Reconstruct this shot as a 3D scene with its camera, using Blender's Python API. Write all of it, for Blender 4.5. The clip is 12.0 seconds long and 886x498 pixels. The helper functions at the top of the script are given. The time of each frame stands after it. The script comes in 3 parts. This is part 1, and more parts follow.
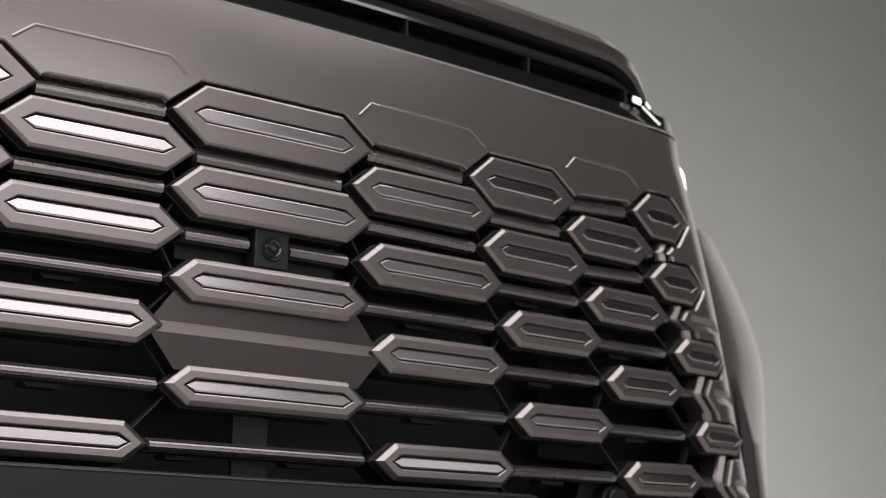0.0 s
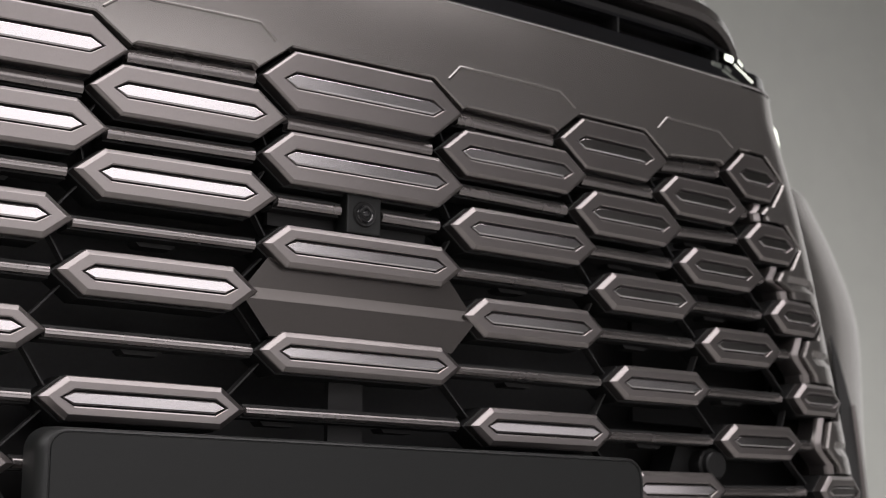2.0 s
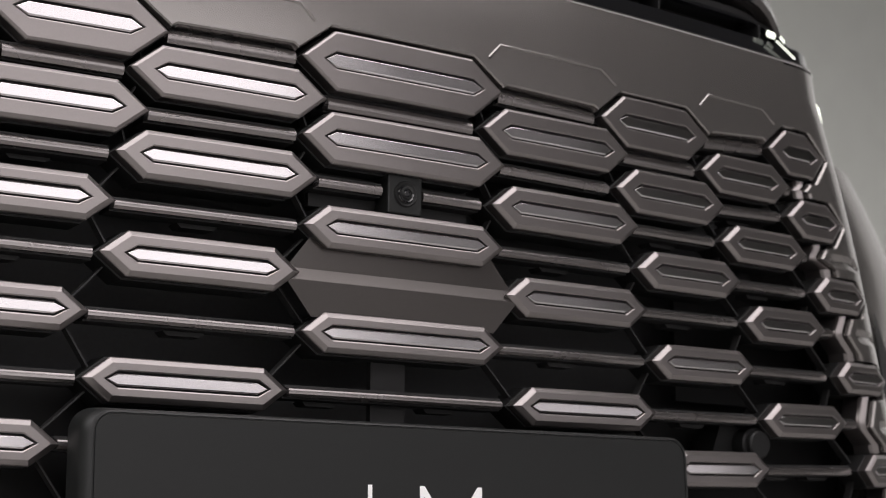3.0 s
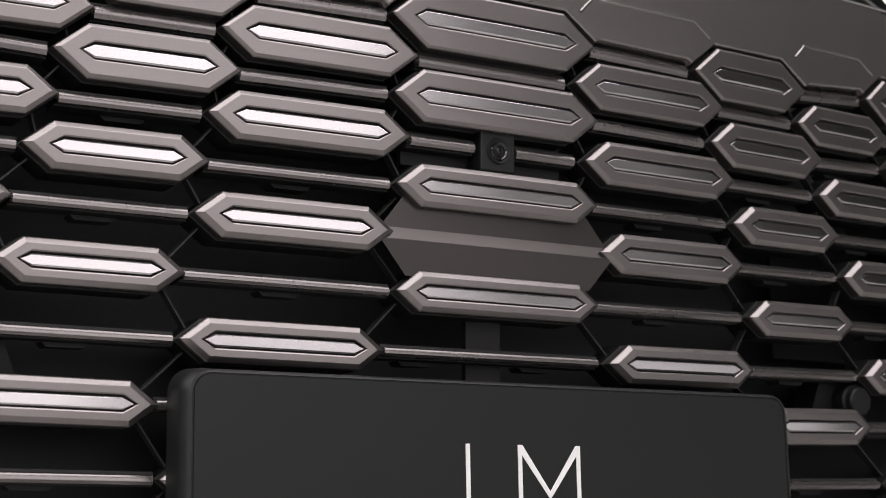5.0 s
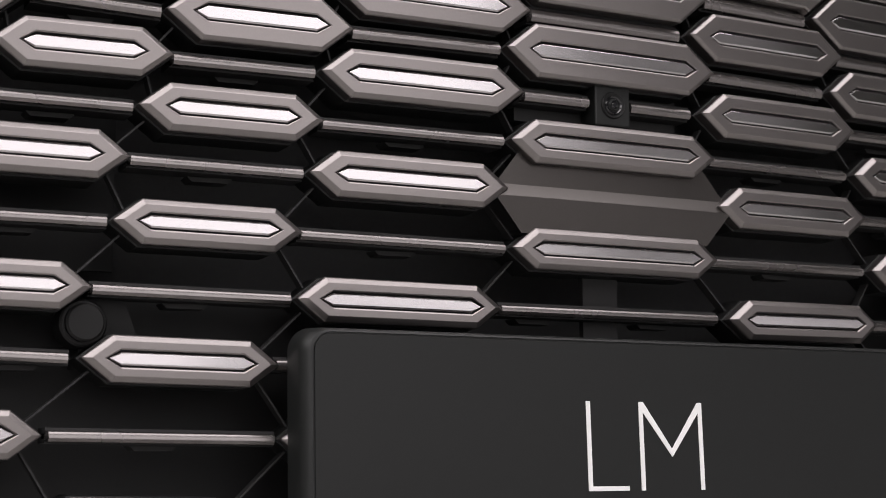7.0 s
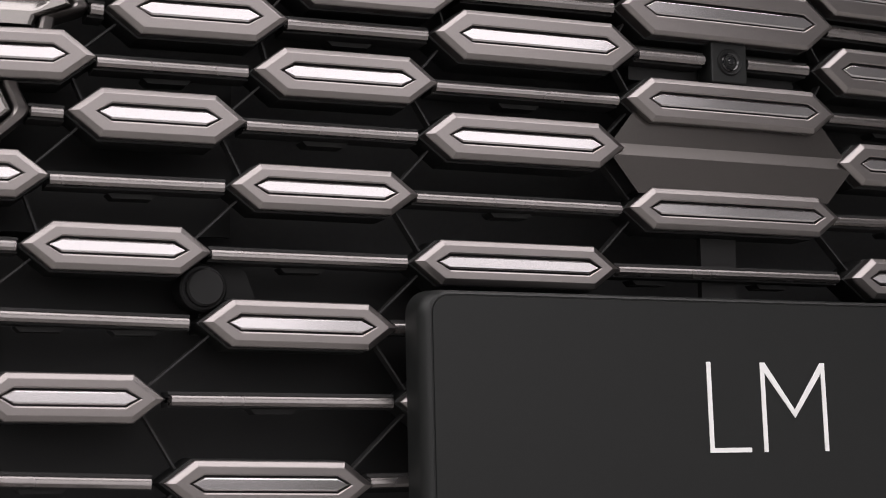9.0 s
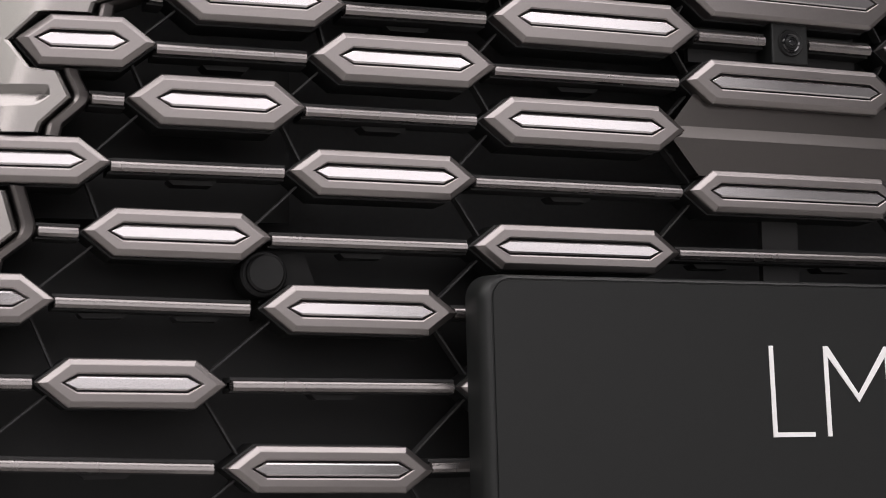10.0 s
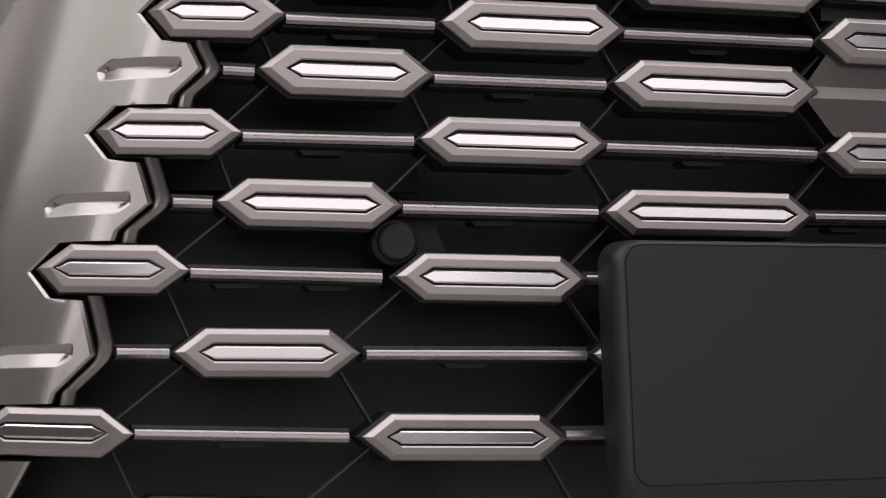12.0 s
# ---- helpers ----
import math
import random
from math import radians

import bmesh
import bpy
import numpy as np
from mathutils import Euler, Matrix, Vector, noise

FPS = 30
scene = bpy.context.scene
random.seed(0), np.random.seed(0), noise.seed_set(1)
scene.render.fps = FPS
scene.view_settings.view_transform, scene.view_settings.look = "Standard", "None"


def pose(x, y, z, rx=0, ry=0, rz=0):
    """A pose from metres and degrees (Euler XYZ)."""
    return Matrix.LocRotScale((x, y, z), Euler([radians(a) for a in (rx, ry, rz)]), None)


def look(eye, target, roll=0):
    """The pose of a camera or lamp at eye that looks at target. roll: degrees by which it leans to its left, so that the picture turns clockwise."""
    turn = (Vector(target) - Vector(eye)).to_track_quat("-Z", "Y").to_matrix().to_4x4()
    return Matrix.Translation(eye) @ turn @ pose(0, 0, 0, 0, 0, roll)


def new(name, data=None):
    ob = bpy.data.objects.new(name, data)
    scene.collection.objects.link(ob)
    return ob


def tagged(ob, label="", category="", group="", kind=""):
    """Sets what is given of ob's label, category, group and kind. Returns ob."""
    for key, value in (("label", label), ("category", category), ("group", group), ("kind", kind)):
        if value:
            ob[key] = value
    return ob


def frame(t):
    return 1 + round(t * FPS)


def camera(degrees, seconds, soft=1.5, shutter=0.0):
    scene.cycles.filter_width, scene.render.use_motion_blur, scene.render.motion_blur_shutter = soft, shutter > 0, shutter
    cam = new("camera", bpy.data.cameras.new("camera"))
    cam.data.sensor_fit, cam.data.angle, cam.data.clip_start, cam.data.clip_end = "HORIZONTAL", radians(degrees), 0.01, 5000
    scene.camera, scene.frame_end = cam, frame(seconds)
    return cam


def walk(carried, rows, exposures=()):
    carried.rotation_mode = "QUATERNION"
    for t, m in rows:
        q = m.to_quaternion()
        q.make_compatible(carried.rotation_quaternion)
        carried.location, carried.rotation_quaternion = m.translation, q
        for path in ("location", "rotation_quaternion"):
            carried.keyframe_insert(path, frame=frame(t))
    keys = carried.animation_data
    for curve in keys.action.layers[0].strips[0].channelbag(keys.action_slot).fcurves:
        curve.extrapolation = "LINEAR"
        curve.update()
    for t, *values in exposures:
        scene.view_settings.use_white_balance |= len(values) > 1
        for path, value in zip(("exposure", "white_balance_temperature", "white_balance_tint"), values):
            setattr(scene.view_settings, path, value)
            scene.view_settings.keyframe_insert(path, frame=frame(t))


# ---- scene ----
cam = camera(32.00, 12.0, soft=0.95)
PATH = [
    (0, pose(-0.5317, -0.8762, 0.5741, 102.569, -0.668, -37.733)),
    (0.5, pose(-0.5314, -0.8739, 0.5738, 102.224, -0.625, -36.989)),
    (1, pose(-0.5322, -0.8714, 0.5735, 101.937, -0.583, -36.153)),
    (1.5, pose(-0.5322, -0.8690, 0.5734, 101.610, -0.537, -35.316)),
    (2, pose(-0.5326, -0.8665, 0.5739, 101.283, -0.464, -34.539)),
    (2.5, pose(-0.5329, -0.8638, 0.5738, 100.952, -0.427, -33.829)),
    (3, pose(-0.5332, -0.8609, 0.5731, 100.606, -0.358, -33.159)),
    (5, pose(-0.5360, -0.8480, 0.5702, 99.285, -0.113, -30.103)),
    (5.5, pose(-0.5377, -0.8443, 0.5693, 98.962, -0.009, -29.177)),
    (6, pose(-0.5387, -0.8409, 0.5682, 98.657, 0.078, -28.277)),
    (6.5, pose(-0.5403, -0.8374, 0.5670, 98.338, 0.184, -27.396)),
    (7, pose(-0.5424, -0.8337, 0.5653, 98.079, 0.272, -26.437)),
    (9, pose(-0.5472, -0.8253, 0.5600, 97.070, 0.573, -22.542)),
    (9.5, pose(-0.5499, -0.8227, 0.5582, 96.886, 0.621, -21.587)),
    (10, pose(-0.5509, -0.8210, 0.5590, 96.611, 0.700, -20.622)),
    (10.5, pose(-0.5536, -0.8187, 0.5585, 96.373, 0.753, -19.617)),
    (11, pose(-0.5567, -0.8163, 0.5582, 96.151, 0.832, -18.534)),
    (11.5, pose(-0.5587, -0.8140, 0.5576, 95.913, 0.920, -17.463)),
    (12, pose(-0.5606, -0.8122, 0.5562, 95.681, 0.989, -16.491)),
]
walk(cam, PATH)
cam.data.dof.use_dof, cam.data.dof.focus_distance, cam.data.dof.aperture_fstop = True, 0.944, 11.6

SIZE = 1.21        # metres for one unit of the plan below: the plate is 0.44 m wide

# ---- light: a grey studio with one large front softbox, one overhead softbox, unseen added fills and a rear wall wash ----
world = bpy.data.worlds.new("studio_air")
world.use_nodes = True
world.node_tree.nodes["Background"].inputs[0].default_value = (0.5, 0.5, 0.5, 1)
world.node_tree.nodes["Background"].inputs[1].default_value = 0.02
scene.world = world
scene.view_settings.exposure = 0.0


def softbox(name, m, wide, high, watts, colour=(1, 0.945, 0.962)):
    lamp = bpy.data.lights.new(name, "AREA")
    lamp.shape, lamp.size, lamp.size_y, lamp.energy, lamp.color = "RECTANGLE", wide * SIZE, high * SIZE, watts * SIZE ** 2, colour
    ob = new(name, lamp)
    ob.matrix_world = Matrix.Translation(m.translation * (SIZE - 1)) @ m
    return ob


softbox("front_softbox", look((-1.15, -4.2, 2.02), (-1.15, 0, 1.95)), 3.30, 2.8, 52)
softbox("front_softbox_left", look((-3.76, -4.2, 2.72), (-3.76, 0, 2.62)), 1.88, 2.8, 58, (1, 0.945, 0.950))
softbox("front_softbox_wing", look((1.275, -4.2, 2.235), (1.275, 0, 2.165)), 1.55, 2.37, 21.7)
softbox("front_softbox_skirt", look((1.375, -4.2, 0.835), (1.375, 0, 0.82)), 1.75, 0.43, 1.9)
# dim lamp added in place of the glow low on the studio front
softbox("front_low_fill", look((-1.3, -4.2, 0.46), (-1.3, 0, 0.46)), 3.6, 0.30, 1.6)
softbox("front_edge", look((2.33, -4.2, 2.02), (2.33, 0, 1.95)), 0.54, 2.8, 2.4)
# unseen fill added to lift the blocks on the right
softbox("front_fill", look((3.35, -4.1, 1.95), (2.9, 0, 1.85)), 1.3, 2.9, 2.0)
# unseen lamp added for the bright low horizon at front right
softbox("low_fill", look((3.5, -4.0, 0.70), (2.6, 0, 0.70)), 3.0, 0.75, 6.2)
softbox("side_softbox", look((-4.75, 0.8, 3.85), (-0.2, 0.8, 2.3)), 9.6, 2.6, 140, (1, 0.98, 0.955))
softbox("overhead_softbox", look((-0.90, -1.25, 3.9), (-1.0, 0.0, 0.5)), 6.8, 3.3, 262)
# fill lamp added out of view to brighten the bumper corner
softbox("right_fill", look((4.6, 1.6, 1.9), (0.6, 0.3, 0.6)), 3.4, 3.0, 20, (1, 0.965, 0.95))
# lamp added near the floor, unseen, so the rear wall brightens downwards
softbox("wall_wash", look((6.5, 2.0, 0.25), (7.2, 6.0, 1.4)), 3.0, 0.5, 148, (1, 0.985, 0.96))


# ---- materials ----
def material(name, colour, rough, metal=0.0, grain=0.0, scale=400.0, bump=0.0, coat=0.0, gloss=0.5):
    mat = bpy.data.materials.new(name)
    mat.use_nodes = True
    nt = mat.node_tree
    b = nt.nodes["Principled BSDF"]
    b.inputs["Metallic"].default_value = metal
    b.inputs["Specular IOR Level"].default_value = gloss
    b.inputs["Coat Weight"].default_value = coat
    b.inputs["Coat Roughness"].default_value = 0.08
    tc = nt.nodes.new("ShaderNodeTexCoord")
    fine = nt.nodes.new("ShaderNodeTexNoise")
    fine.inputs["Scale"].default_value, fine.inputs["Detail"].default_value = scale, 4
    wide = nt.nodes.new("ShaderNodeTexNoise")
    wide.inputs["Scale"].default_value, wide.inputs["Detail"].default_value = scale / 40, 3
    nt.links.new(tc.outputs["Object"], fine.inputs["Vector"])
    nt.links.new(tc.outputs["Object"], wide.inputs["Vector"])
    both = nt.nodes.new("ShaderNodeMix")
    both.data_type = "FLOAT"
    both.inputs[0].default_value = 0.5
    nt.links.new(fine.outputs["Fac"], both.inputs[2])
    nt.links.new(wide.outputs["Fac"], both.inputs[3])
    ramp = nt.nodes.new("ShaderNodeValToRGB")
    ramp.color_ramp.elements[0].position, ramp.color_ramp.elements[1].position = 0.3, 0.7
    ramp.color_ramp.elements[0].color = (*[c * (1 - grain) for c in colour], 1)
    ramp.color_ramp.elements[1].color = (*[min(1, c * (1 + grain)) for c in colour], 1)
    nt.links.new(both.outputs[0], ramp.inputs[0])
    nt.links.new(ramp.outputs[0], b.inputs["Base Color"])
    rr = nt.nodes.new("ShaderNodeMapRange")
    rr.inputs["To Min"].default_value, rr.inputs["To Max"].default_value = rough * 0.9, rough * 1.1
    nt.links.new(wide.outputs["Fac"], rr.inputs["Value"])
    nt.links.new(rr.outputs[0], b.inputs["Roughness"])
    if bump:
        bp = nt.nodes.new("ShaderNodeBump")
        bp.inputs["Strength"].default_value, bp.inputs["Distance"].default_value = bump, 0.0005
        nt.links.new(fine.outputs["Fac"], bp.inputs["Height"])
        nt.links.new(bp.outputs[0], b.inputs["Normal"])
    return mat


def glowing(name, colour, strength):
    mat = material(name, colour, 0.3)
    b = mat.node_tree.nodes["Principled BSDF"]
    b.inputs["Emission Color"].default_value = (*colour, 1)
    b.inputs["Emission Strength"].default_value = strength
    return mat


HOOD = material("hood_paint", (0.060, 0.054, 0.052), 0.22, 0.6, 0.05, 2500, 0.0, 0.6)
PAINT = material("titanium_paint", (0.235, 0.2205, 0.212), 0.25, 0.85, 0.03, 500, 0.0, 0.25)
SATIN = material("satin_titanium", (0.215, 0.197, 0.193), 0.29, 0.9, 0.05, 900, 0.0)
BRIGHT = material("polished_inlay", (0.540, 0.517, 0.527), 0.15, 1.0, 0.02, 900)
BAR = material("bar_metal", (0.215, 0.199, 0.196), 0.27, 0.9, 0.06, 900, 0.0)
COVER = material("cover_brown_grey", (0.068, 0.062, 0.059), 0.33, 0.85, 0.05, 900, 0.0)
BLACK = material("black_plastic", (0.0210, 0.0205, 0.0208), 0.6, 0.0, 0.2, 1500, 0.1, gloss=0.3)
CHARCOAL = material("charcoal_plastic", (0.0085, 0.0085, 0.0086), 0.52, 0.0, 0.15, 2500, 0.15, gloss=0.22)
# lighter copy of the black plastic: faint light deep in the duct, as colour
DUCT_LIGHTENED = material("duct_plastic_lightened", (0.034, 0.034, 0.035), 0.7, 0.0, 0.2, 300, 0.1, gloss=0.3)
GLOSS = material("gloss_black", (0.006, 0.006, 0.007), 0.12, 0.0, 0.1, 600, 0, 0.5)
PLATE = material("plate_charcoal", (0.0100, 0.0106, 0.0104), 0.40, 0.0, 0.08, 3000, 0.05, gloss=0.27)
LETTER = material("plate_white", (0.74, 0.735, 0.735), 0.4, 0.0, 0.02, 800)
CHROME = material("chrome", (0.55, 0.54, 0.54), 0.12, 1.0, 0.03, 500)
LENS = material("lens_glass", (0.004, 0.004, 0.006), 0.04, 0.0, 0.0, 500, 0, 1.0)
STUDIO = material("studio_grey", (0.36, 0.36, 0.345), 0.8, 0.0, 0.04, 6)
FLOOR = material("studio_floor", (0.37, 0.366, 0.355), 0.55, 0.0, 0.05, 10)
DRL = glowing("lamp_white", (0.96, 1.0, 0.88), 0.75)


# ---- mesh helpers ----
def part(name, bm, mat, parent, label="", smooth=False, angle=28):
    me = bpy.data.meshes.new(name)
    bmesh.ops.recalc_face_normals(bm, faces=bm.faces)
    bm.transform(Matrix.Scale(SIZE, 4))
    bm.to_mesh(me)
    bm.free()
    me.materials.append(mat)
    if smooth:
        me.polygons.foreach_set("use_smooth", [True] * len(me.polygons))
        me.set_sharp_from_angle(angle=radians(angle))
    ob = new(name, me)
    ob.parent = parent
    return tagged(ob, label) if label else ob


def thing(name, label, category, group="", kind=""):
    return tagged(new(name), label, category, group, kind)


def bridge(bm, loops, closed=True):
    for a, b in zip(loops, loops[1:]):
        n = len(a)
        for i in range(n if closed else n - 1):
            j = (i + 1) % n
            bm.faces.new((a[i], a[j], b[j], b[i]))


def box(bm, x0, x1, y0, y1, z0, z1, bevel=0.0):
    m = Matrix.LocRotScale(((x0 + x1) / 2, (y0 + y1) / 2, (z0 + z1) / 2), None, (x1 - x0, y1 - y0, z1 - z0))
    made = bmesh.ops.create_cube(bm, size=1, matrix=m)
    if bevel:
        edges = {e for v in made["verts"] for e in v.link_edges}
        bmesh.ops.bevel(bm, geom=list(edges), offset=bevel, segments=2, affect="EDGES", profile=0.5)
    return bm


# ---- the curved front of the car: depth y for a place (x, z) ----
def corner_x(z):
    return 0.345 + max(-0.03, 0.75 - z) * 0.275


def surface(x, z):
    ax = abs(x)
    y = 0.15 * ax ** 2
    over = ax - corner_x(z)
    if over > 0:
        y += 10 * over ** 2 + 60 * over ** 3
    if z > 0.66:
        y += 0.55 * (z - 0.66) ** 2
    return y


def on(x, z, w=0.0):
    """A place on the front, w metres proud of it."""
    return (x, surface(x, z) - w, z)


# ---- the studio ----
bm = bmesh.new()
bmesh.ops.create_grid(bm, x_segments=4, y_segments=4, size=12, matrix=Matrix.Translation((2.5, -1, 0)))
floor = part("floor", bm, FLOOR, None)
tagged(floor, "smooth grey studio floor under the car", "floor", kind="structure")
for name, x0, x1, y0, y1 in (("wall_north", -9, 14, 6, 6.2), ("wall_south", -9, 14, -8.2, -8), ("wall_east", 14, 14.2, -8, 6), ("wall_west", -9.2, -9, -8, 6)):
    tagged(part(name, box(bmesh.new(), x0, x1, y0, y1, 0, 6), STUDIO, None), "plain grey studio wall", "wall", kind="structure")
tagged(part("ceiling", box(bmesh.new(), -9.2, 14.2, -8.2, 6.2, 6, 6.2), STUDIO, None), "plain grey studio ceiling", "ceiling", kind="structure")

# ---- grille plan: rows of hexagonal blocks; tips in x for each column, height z at centre ----
# even rows: columns 0, 2, 4; odd rows: columns 1, 3
EVEN = {
    1: (0.0335, {0: (-0.0666, 0.0666, 0.7310), 2: (0.1425, 0.2365, 0.7297), 4: (0.2950, 0.3590, 0.7340)}),
    2: (0.0282, {0: (-0.0666, 0.0666, 0.6865), 2: (0.1520, 0.2475, 0.6858), 4: (0.3090, 0.3730, 0.6885)}),
    3: (0.0226, {0: (-0.0651, 0.0651, 0.6370), 2: (0.1678, 0.2600, 0.6375), 4: (0.3320, 0.3985, 0.6389)}),
    4: (0.0208, {0: (-0.0650, 0.0650, 0.5800), 2: (0.1785, 0.2708, 0.5815), 4: (0.3520, 0.4210, 0.5836)}),
    5: (0.0212, {2: (0.1898, 0.2832, 0.5170), 4: (0.3756, 0.4455, 0.5215)}),
    6: (0.0205, {2: (0.2021, 0.2994, 0.4437), 4: (0.4000, 0.4720, 0.4500)}),
}
ODD = {
    1: (0.0276, {1: (0.0512, 0.1635, 0.7080), 3: (0.2272, 0.3135, 0.7085)}),
    2: (0.0250, {1: (0.0565, 0.1700, 0.6628), 3: (0.2430, 0.3276, 0.6632)}),
    3: (0.0224, {1: (0.0664, 0.1757, 0.6110), 3: (0.2625, 0.3447, 0.6128)}),
    4: (0.0212, {1: (0.0714, 0.1814, 0.5483), 3: (0.2785, 0.3640, 0.5510)}),
    5: (0.0212, {1: (0.0800, 0.1890, 0.4808), 3: (0.2990, 0.3830, 0.4833)}),
    6: (0.0205, {1: (0.0850, 0.2020, 0.4000), 3: (0.3200, 0.4050, 0.4080)}),
}


def row_bend(cols):
    """How much a row rises towards the corners: z = z0 + bend * x * x."""
    (x0, z0), *more = [((l + r) / 2, z) for _, (l, r, z) in sorted(cols.items())]
    return sum((z - z0) / (x * x - x0 * x0) for x, z in more) / len(more)


def hex_loop(l, r, h, inset, n=6, foot_l=0.0, foot_r=0.0):
    """Points (x, dz) of a long hexagon, set in by inset, its long edges cut in n; foot pushes a lower corner outwards."""
    half, a = h / 2, h / 2 * 1.05 + 0.0025
    slant = math.hypot(a, half) / half
    l, r, hh = l + inset * slant, r - inset * slant, half - inset
    c = a * hh / half
    top = [(l + c + (r - l - 2 * c) * i / n, hh) for i in range(n + 1)]
    low = [(x - foot_l * (1 - i / n) ** 2 + foot_r * (i / n) ** 2, -z) for i, (x, z) in enumerate(top)]
    return [(l, 0), *top, (r, 0), *reversed(low)]


PROUD = 0.0025        # the blocks stand this far before the front


def ring(bm, pts, z, w, ends=None, tilt=(0.0, 0.0)):
    """A loop on the front; with ends it lies straight between those two places; tilt: (middle x, rise per metre)."""
    out = []
    w += PROUD
    for x, dz in pts:
        dz += (x - tilt[0]) * tilt[1]
        px, py, pz = on(x, z + dz, w)
        if ends:
            a, b = ends
            f = (x - a) / (b - a)
            lift = (surface(a, z) + surface(b, z)) / 2 - surface((a + b) / 2, z)
            py = -0.8 * lift + surface(a, z) * (1 - f) + surface(b, z) * f + surface(0, z + dz) - surface(0, z) - w
        out.append(bm.verts.new((px, py, pz)))
    return out


def cap(bm, v, n=6):
    bm.faces.new((v[0], v[1], v[2 * n + 3]))
    for i in range(n):
        bm.faces.new((v[1 + i], v[2 + i], v[2 * n + 2 - i], v[2 * n + 3 - i]))
    bm.faces.new((v[n + 1], v[n + 2], v[n + 3]))


grille = thing("front_grille", "satin titanium hexagon-block radiator grille on a black lattice", "grille")


def block(l, r, z, h, short_l=0.0, short_r=0.0, rise=0.0, low=False, bevel=1.0):
    h *= 1.05
    sl = 0.0120 if low else 0.0122 + h * 0.06          # length of the rim before the slot
    sh = 0.0029 + h * 0.155         # height of the slot
    n = 6
    slot_l, slot_r = l + sl, r - sl
    slot = lambda d: hex_loop(slot_l - d, slot_r + d, sh + 2 * d, 0, n)
    tilt = ((l + r) / 2, rise)
    l, r = l + short_l, r - short_r
    e = (l, r) if short_l or short_r else None
    feet = (0.0050 if short_l else 0.0, 0.0050 if short_r else 0.0)   # blunt outer end
    sunk = PROUD * (bevel - 1.0)        # the upper rows lie flatter, with narrower bevels
    outer = lambda inset, w: ring(bm, hex_loop(l, r, h, inset, n, *feet), z, w + sunk, e, tilt)
    inner = lambda d, w: ring(bm, slot(d), z, w + sunk, e, tilt)
    bm = bmesh.new()
    bridge(bm, [outer(0.0004, -0.0105), outer(0.0002, -0.0054), outer(0.0, -0.0011 - 0.0019 * bevel), outer(0.0002, -0.0005 - 0.0019 * bevel), outer(0.0006, -0.0019 * bevel),
                outer(0.0006 + 0.0022 * bevel, -0.00016), outer(0.0010 + 0.0022 * bevel, 0.0), inner(0.0016, 0.0), inner(0.0014, -0.0001), inner(0.0009, -0.00045), inner(0.0008, -0.0034)])
    body = part("grille_block", bm, SATIN, grille, smooth=True, angle=12)
    bm = bmesh.new()
    loops = [outer(-0.0004, -0.0100), outer(-0.0006, -0.028)]
    bridge(bm, loops)
    bridge(bm, [loops[0], outer(0.002, -0.0092)])
    part("socket", bm, CHARCOAL, body, "black plastic socket")
    bm = bmesh.new()
    cap(bm, inner(0.0008, -0.0032))
    part("groove", bm, BLACK, body, "black recessed groove")
    bm = bmesh.new()
    loops = [inner(0.0, -0.0032), inner(0.0, -0.0012), inner(-0.0002, -0.0009), inner(-0.0008, -0.00045), inner(-0.0010, -0.0004)]
    bridge(bm, loops)
    cap(bm, loops[-1])
    part("inlay", bm, BRIGHT, body, "polished bright metal inlay", smooth=True, angle=12)


def strip(x0, z0, x1, z1, prof, n=8, end=0.0):
    """A bar along the front; end: length of its chamfered ends."""
    bm = bmesh.new()
    loops = []
    f = end / abs(x1 - x0)
    for t, k in [(0.0, 0.5)] * bool(end) + [(f + (1 - 2 * f) * i / n, 1.0) for i in range(n + 1)] + [(1.0, 0.5)] * bool(end):
        x, z = x0 + (x1 - x0) * t, z0 + (z1 - z0) * t
        loops.append([bm.verts.new(on(x, z + dz * k, w - (1 - k) * 0.0032)) for w, dz in prof])
    bridge(bm, loops, False)
    bm.faces.new(loops[0])
    bm.faces.new(loops[-1])
    return bm


def bar(x0, z0, x1, z1, h, name="grille_bar"):
    prof = [(-0.016, h / 2 - 0.0003), (-0.0082, h / 2), (-0.0062, h * 0.36), (-0.0054, h * 0.12), (-0.0054, -h * 0.2), (-0.0066, -h / 2), (-0.016, -h / 2)]
    ob = part(name, strip(x0, z0, x1, z1, prof, end=0.0010), BAR, grille, smooth=True, angle=35)
    rail = [(-0.009, h / 2), (-0.009, h / 2 + 0.0013), (-0.024, h / 2 + 0.0013), (-0.024, -h / 2 - 0.0008), (-0.0105, -h / 2 - 0.0008), (-0.0105, -h / 2)]
    part("rail", strip(x0, z0, x1, z1, rail), BLACK, ob, "black plastic rail")


def fin(a, b, za, zb):
    """A thin black lattice blade from (a, za) to (b, zb)."""
    bm = bmesh.new()
    d = Vector((b - a, zb - za)).normalized()
    o = Vector((-d.y, d.x)) * 0.0005
    loops = []
    for x, z in ((a, za), (b, zb)):
        loops.append([bm.verts.new(on(x + s * o.x, z + s * o.y, w)) for s, w in ((1, -0.012), (1, -0.018), (-1, -0.018), (-1, -0.012))])
    bridge(bm, loops)
    bm.faces.new(loops[0])
    bm.faces.new(loops[1])
    part("lattice_blade", bm, BLACK, grille)


